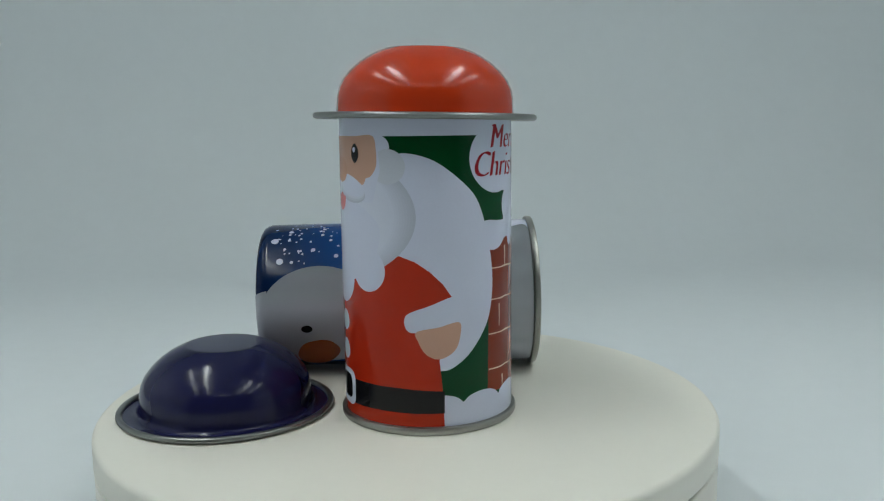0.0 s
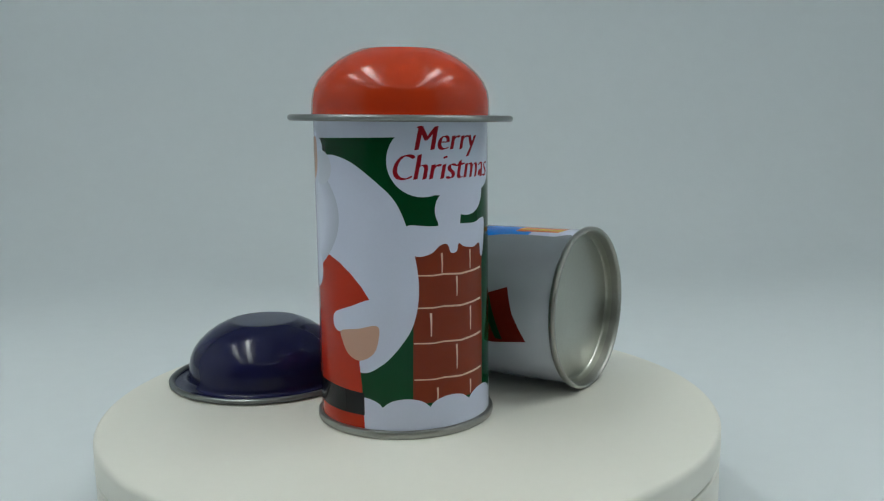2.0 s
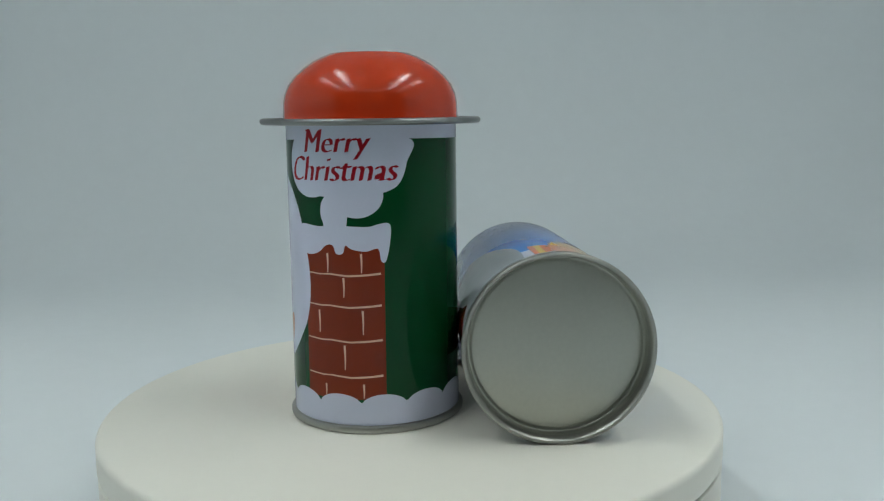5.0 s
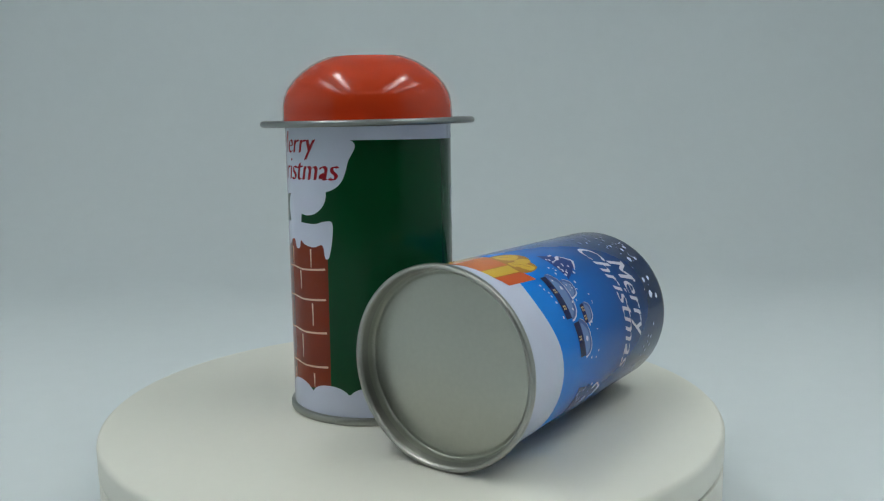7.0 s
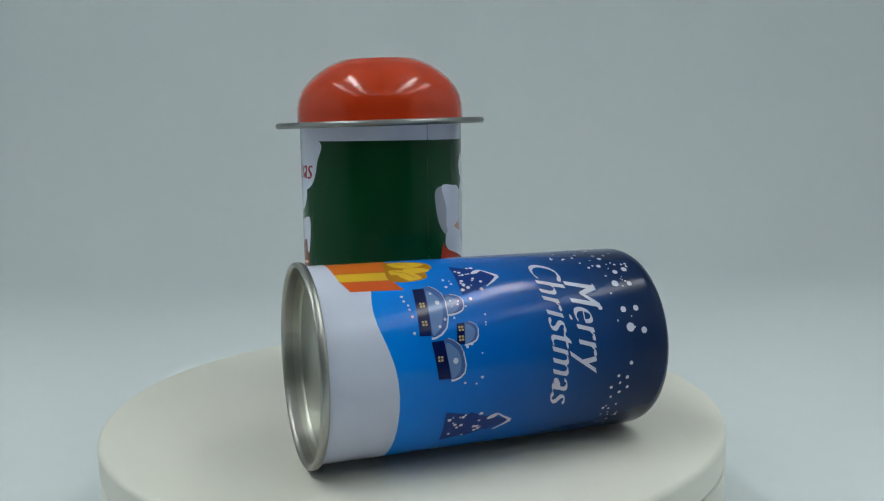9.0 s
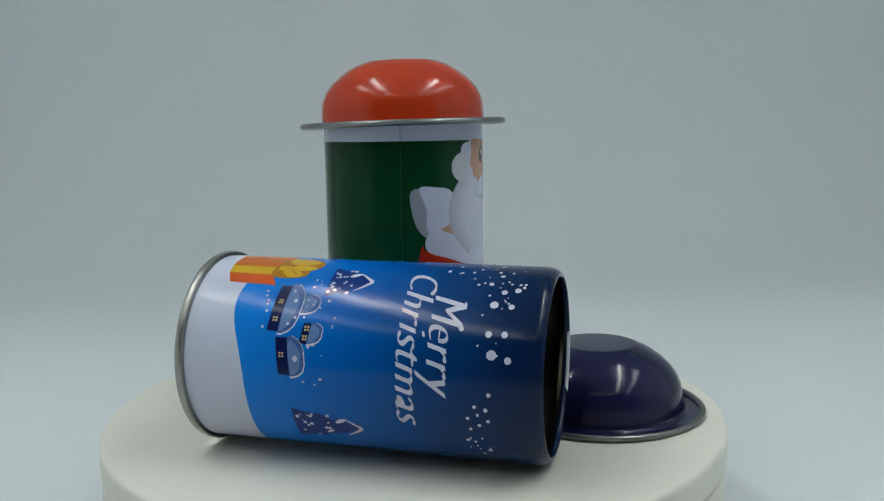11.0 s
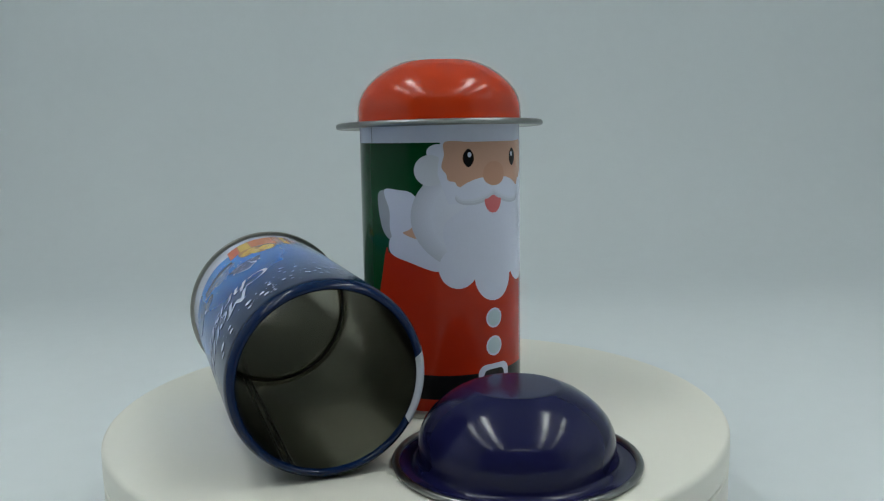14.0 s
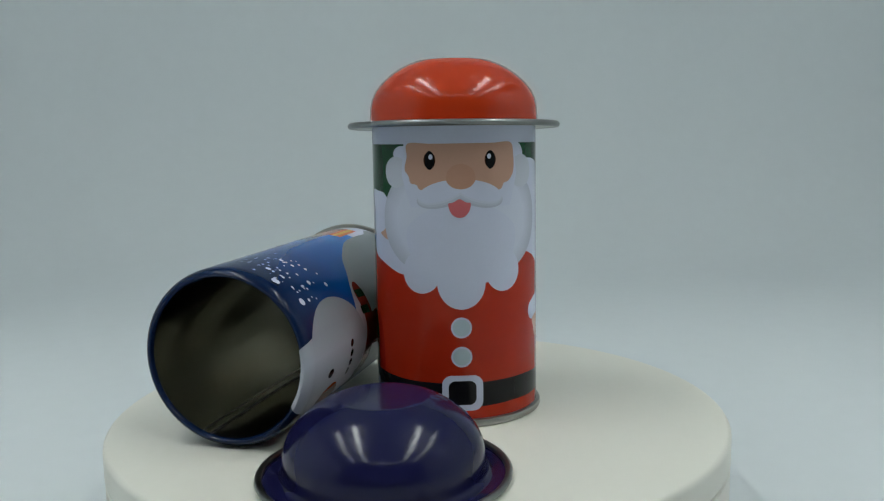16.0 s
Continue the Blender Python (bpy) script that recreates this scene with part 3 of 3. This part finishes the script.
def blue_tin():
    can, wall = tin("open blue tin lying on its side, printed with snowy houses", M_SKY, "printed_wall")
    rng = random.Random(5)
    s = Sheet(wall)
    snow = [(d, 27.4 + 0.9 * math.cos(radians((d - 105) * 2.0)) - 5.6 * math.exp(-((d - 50) / 26.0) ** 2)) for d in range(-196, 161, 4)]
    s.put("snow_ground", M_WHITE, poly(*([(160, 3.5), (100, 3.5), (0, 3.5), (-100, 3.5), (-196, 3.5)] + snow)))
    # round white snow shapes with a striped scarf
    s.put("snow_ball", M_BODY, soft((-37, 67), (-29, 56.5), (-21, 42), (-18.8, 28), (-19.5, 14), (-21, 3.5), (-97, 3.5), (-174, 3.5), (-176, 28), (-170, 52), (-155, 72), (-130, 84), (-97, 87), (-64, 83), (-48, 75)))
    # this ball's ink also holds painted shade from the things around it
    s.put("snow_ball", M_BALL_SHADED, [(u, min(v, 134.6)) for u, v in ell(-101.5, 108.4, 28.6, 30.2, 60)])
    bm = bmesh.new()
    curl = ((37.02, 133.7), (36.9, 135.75), (36.42, 137.45), (35.68, 138.77), (34.75, 139.4), (33.95, 139.34), (33.15, 138.9), (32.95, 138.3))
    rows = []
    for k, (r, z) in enumerate(curl):
        reach = 25.2 - 0.8 * k
        rows.append([bm.verts.new(((r + 0.1) * MM * math.cos(radians(d)), (r + 0.1) * MM * math.sin(radians(d)), z * MM)) for d in (-101 + reach * (i / 6.0 - 1) for i in range(13))])
    for a, b in zip(rows, rows[1:]):
        for i in range(12):
            bm.faces.new((a[i], a[i + 1], b[i + 1], b[i]))
    finish("snow_ball", bm, M_BALL_SHADED, wall)
    s.put("scarf", M_SCARF, soft((-56, 74), (-62, 80), (-80, 77), (-100, 75.5), (-120, 77), (-140, 80), (-145, 73), (-120, 68), (-100, 66.5), (-80, 68)))
    s.put("scarf", M_SCARF, poly((-82, 76), (-79, 54), (-74.5, 37), (-68.5, 26), (-87, 22.5), (-107.5, 16.2), (-111, 34), (-107, 56), (-104, 76)))
    s.put("scarf_stripe", M_SCARF_GREEN, *[poly((-d, z + 4), (-d, z), (-90, z - 3.0), (-107.6, z - 6.5), (-107.6, z - 2.8), (-90, z + 0.8)) for d, z in ((75.4, 35), (78.6, 47), (81, 60))], *[poly((-d, 71.5), (-d - 6, 70.2), (-d - 5, 78.6), (-d + 1, 79.6)) for d in (62, 74, 122, 134)])
    s.put("dark_dot", M_BLACK, ell(-106.5, 115.0, 2.0, 2.8, 16), *[ell(d, z, 1.8, 1.6, 14) for d, z in ((-93.7, 94.2), (-101, 93.4), (-108, 93.2), (-114.5, 93.6))])
    s.put("carrot", M_CARROT, soft((-117, 110), (-118.5, 103.5), (-128, 99.5), (-142, 103.5), (-151, 110), (-149, 117), (-136, 121), (-122, 118)))
    # wrapped box with a bow
    s.put("gift_box", M_ORANGE2, poly((-12.5, 13.2), (-3, 10.8), (18, 11.6), (19, 33), (-4, 34.5), (-13, 36)))
    s.put("gift_box", M_ORANGE, poly((25.5, 12.4), (34.6, 15.2), (35.8, 35), (26, 31)))
    s.put("ribbon", M_YELLOW, poly((17.6, 11.7), (25.8, 12.5), (27, 31), (18.5, 33)))
    s.put("ribbon_fold", M_OCHRE, stroke(((17.4, 11.7), (18.2, 33.0)), 0.35), stroke(((26.0, 12.5), (27.0, 31.0)), 0.35))
    s.put("ribbon", M_YELLOW, poly((-9.5, 12.2), (-5.5, 11.4), (-5, 35), (-9, 35.6)))
    s.put("bow_shade", M_OCHRE, soft((2, 34), (4, 44), (9, 48.6), (16, 49.4), (21, 46), (27, 45), (29.5, 38), (27.5, 31), (16, 31)))
    s.put("bow", M_YELLOW, soft((3.4, 35), (5, 43), (9.5, 47.4), (13.6, 44), (14.6, 38.6), (10, 34)), soft((15.4, 39), (15.6, 45.6), (19.6, 47.6), (21.6, 42), (19, 38)), soft((16.6, 32.6), (17.6, 38.2), (22, 41.6), (26.8, 43.4), (28.4, 38.4), (25, 35.6), (22, 32.6)))
    s.put("bow_fold", M_OCHRE, stroke(((6.5, 37), (9, 40.5), (12.6, 42)), 0.5, 0.2), ell(24.6, 33.2, 1.7, 2.1, 20, 30), stroke(((18, 34), (20.6, 38), (25.6, 41)), 0.3, 0.5))
    # houses
    def house(d0, d1, z0, z1, z2, drift=0.0, panes=()):
        s.put("house_wall", M_NIGHT, poly((d0, z0), (d1, z0 + drift), (d1 + 0.3, z1 + drift), (d0 - 0.3, z1)))
        w, h = d1 - d0, z2 - z1
        lift = lambda k: drift * (k - d0) / w
        roof = [(d0 + k * w, z1 + f * h) for k, f in ((-0.05, 0.0), (-0.06, 0.3), (0.02, 0.62), (0.16, 0.9), (0.34, 1.0), (0.68, 1.0), (0.88, 0.86), (1.0, 0.56), (1.06, 0.2), (1.06, 0.0))]
        roof = [(d, z + lift(d)) for d, z in roof]
        s.put("house_roof", M_ROOF, poly(*roof))
        glint = [(d0 + k * w, z1 + f * h) for k, f in ((0.1, 0.06), (0.2, 0.55), (0.45, 0.78), (0.8, 0.62), (0.96, 0.3), (0.94, 0.06))]
        s.put("roof_snow", M_ROOF_PALE, soft(*[(d, z + lift(d)) for d, z in glint], n=4))
        s.put("roof_edge", M_WHITE, stroke(roof[3:10], 0.3, 0.8))
        s.put("roof_edge", M_GREY2, stroke(roof[1:5], 0.25, 0.35))
        if panes:
            s.put("house_window", M_LAMPLIT, *[round_rect(d, z, 0.95, 0.95, 0.15, 1) for d, z in panes])
            s.put("window_bar", M_NIGHT, *[stroke(((d, z - 1.2), (d, z + 1.2)), 0.35) for d, z in panes])
            s.put("window_bar", M_NIGHT, *[stroke(((d - 1.86, z), (d + 1.86, z)), 0.35) for d, z in panes])

    house(42.0, 54.0, 45.6, 49.0, 55.8, -0.6, ((47.6, 47.2),))
    house(36.0, 65.4, 37.8, 42.2, 49.2, -1.2, ((47.2, 39.8), (58.4, 39.2)))
    house(60.0, 71.6, 51.0, 54.0, 59.2, -1.0, ((63.0, 52.4), (68.4, 52.0)))
    house(69.0, 89.8, 40.6, 45.2, 51.6, 1.8, ((78.6, 43.4),))
    s.put("roof_fleck", M_WHITE, *[ell(d, z, r, r * 0.9, 14) for d, z, r in ((46.5, 45.6, 0.9), (57, 47.0, 0.6), (61, 44.6, 0.6), (80.4, 49.0, 1.1), (40, 44, 0.5))])

    def fir(d, half, z0, z1):
        pts = [(d - half, z0), (d + half, z0)]
        for k in range(3):
            pts.append((d + half * (0.74 - 0.3 * k), z0 + (z1 - z0) * (0.34 + 0.28 * k)))
            if k < 2:
                pts.append((d + half * (0.86 - 0.3 * k), z0 + (z1 - z0) * (0.36 + 0.28 * k)))
        pts.append((d, z1))
        pts += [(2 * d - a, z) for a, z in pts[:1:-1][1:]]
        s.put("fir_tree", M_FIR, poly(*pts))
        s.put("snow_tip", M_WHITE, stroke(((d - half * 0.55, z1 - 6.0), (d - half * 0.2, z1 - 2.2), (d, z1 - 0.2)), 0.5, 1.5), stroke(((d, z1 - 0.2), (d + half * 0.3, z1 - 3.0), (d + half * 0.6, z1 - 6.5)), 1.5, 0.4), ell(d - half * 0.42, z1 - 8.0, 0.9, 2.4, 16, 25))
        s.put("snow_speckle", M_WHITE, *[ell(d + rng.uniform(-0.75, 0.75) * half, z0 + rng.uniform(0.04, 0.55) * (z1 - z0), r, r * 1.1, 10) for r in [rng.uniform(0.3, 0.75) for _ in range(20)]], joined=True)["kind"] = "stuff"

    fir(29.8, 13.0, 56.0, 73.2)
    fir(122.5, 12.0, 46.0, 72.8)
    s.letter("greeting", "Merry", M_WHITE, 38.0, 96.4, 98.6, 11.6, 0.34, thick=1.15)
    s.letter("greeting", "Christmas", M_WHITE, 21.0, 115.2, 87.4, 10.4, 0.34, thick=1.15)
    # snowflakes: a few large, many small
    big = ((71.2, 120.4, 1.75), (73.6, 126.2, 1.25), (60.2, 118.8, 1.2), (60, 124.4, 1.15), (42.6, 119.3, 1.5), (43.4, 125.5, 1.1), (33.4, 122, 1.1), (31.6, 126.7, 1.2), (27, 116.6, 0.9), (92.4, 119.9, 0.75), (101.2, 118.7, 0.75), (99.7, 114.8, 0.65), (108, 119.4, 0.65), (-33, 130, 1.9), (-53, 126.6, 1.7), (-21, 122.5, 1.2), (-43, 110.5, 1.1), (-26, 106.5, 0.9), (-17, 106, 1.0), (-49, 99, 1.1), (58, 109, 0.9))
    s.put("snowflake", M_WHITE, *[ell(d, z + 1.0, r, r, 18) for d, z, r in big])
    spots = [(rng.uniform(-56, 30), rng.uniform(98, 131), rng.uniform(0.3, 0.8)) for _ in range(85)]
    spots += [(rng.uniform(34, 75), rng.uniform(116, 129), rng.uniform(0.25, 0.5)) for _ in range(12)]
    spots += [(rng.uniform(116, 150), rng.uniform(112, 121), rng.uniform(0.3, 0.7)) for _ in range(15)]
    spots += [(d, z, 0.62) for d, z in ((104.5, 116.8), (107, 113.2), (111, 117.2), (114, 114.0))]
    spots += [(rng.uniform(30, 95), rng.uniform(50, 63), rng.uniform(0.25, 0.65)) for _ in range(22)]
    spots += [(rng.uniform(34, 66), rng.uniform(33, 36), rng.uniform(0.4, 0.6)) for _ in range(6)]
    s.put("snow_speckle", M_WHITE, *[ell(d, z, r, r * rng.uniform(0.8, 1.2), 10) for d, z, r in spots], joined=True)["kind"] = "stuff"
    seam(wall, 160.3, M_NIGHT)
    bm = bmesh.new()
    for deg, wide, deep in ((160.1, 0.7, 36.3), (154.6, 0.4, 36.4)):
        a0, a1 = radians(deg - wide), radians(deg + wide)
        vs = [bm.verts.new((r * MM * math.cos(a), r * MM * math.sin(a), z)) for z in (0.0106, 0.1335) for a, r in ((a0, 36.5), (a0, deep), (a1, deep), (a1, 36.5))]
        for i in range(4):
            j = (i + 1) % 4
            bm.faces.new((vs[i], vs[j], vs[4 + j], vs[4 + i]))
    part("inner_seam", bm, M_WELD, can, "dark welded seam inside")
    return can


RED_TIN = red_tin()
BLUE_TIN = blue_tin()
RED_LID = lid("red domed tin cover set on the upright tin like a hat", M_RED_LAC, "red_dome")
BLUE_LID = lid("navy blue domed tin cover lying on the turntable", M_NAVY_LAC, "navy_dome")

# places on the platter
AXIS, SLOPE = radians(169.80), -0.0096
E3 = Vector((math.cos(AXIS), math.sin(AXIS), SLOPE)).normalized()
E2 = Vector((E3.y, -E3.x, 0)).normalized()
E1 = E2.cross(E3)
PLACES = {
    RED_TIN: pose(0.0060, -0.0173, 0.0),
    RED_LID: pose(0.0060, -0.0173, 0.1275) @ Matrix.Rotation(radians(1.25), 4, Vector((-math.sin(radians(-5)), math.cos(radians(-5)), 0))),
    BLUE_TIN: Matrix(((E1.x, E2.x, E3.x, 0.0740), (E1.y, E2.y, E3.y, 0.0455), (E1.z, E2.z, E3.z, 0.0389), (0, 0, 0, 1))),
    BLUE_LID: pose(-0.0832, 0.0028, 0.0),
}


def motions():
    times = [0.5 * i for i in range(33)]
    walk(PLATTER, [(t, pose(0, 0, 0, 0, 0, table_turn(t))) for t in times])
    for thing, place in PLACES.items():
        walk(thing, [(t, pose(0, 0, 0, 0, 0, table_turn(t)) @ place) for t in times])


motions()
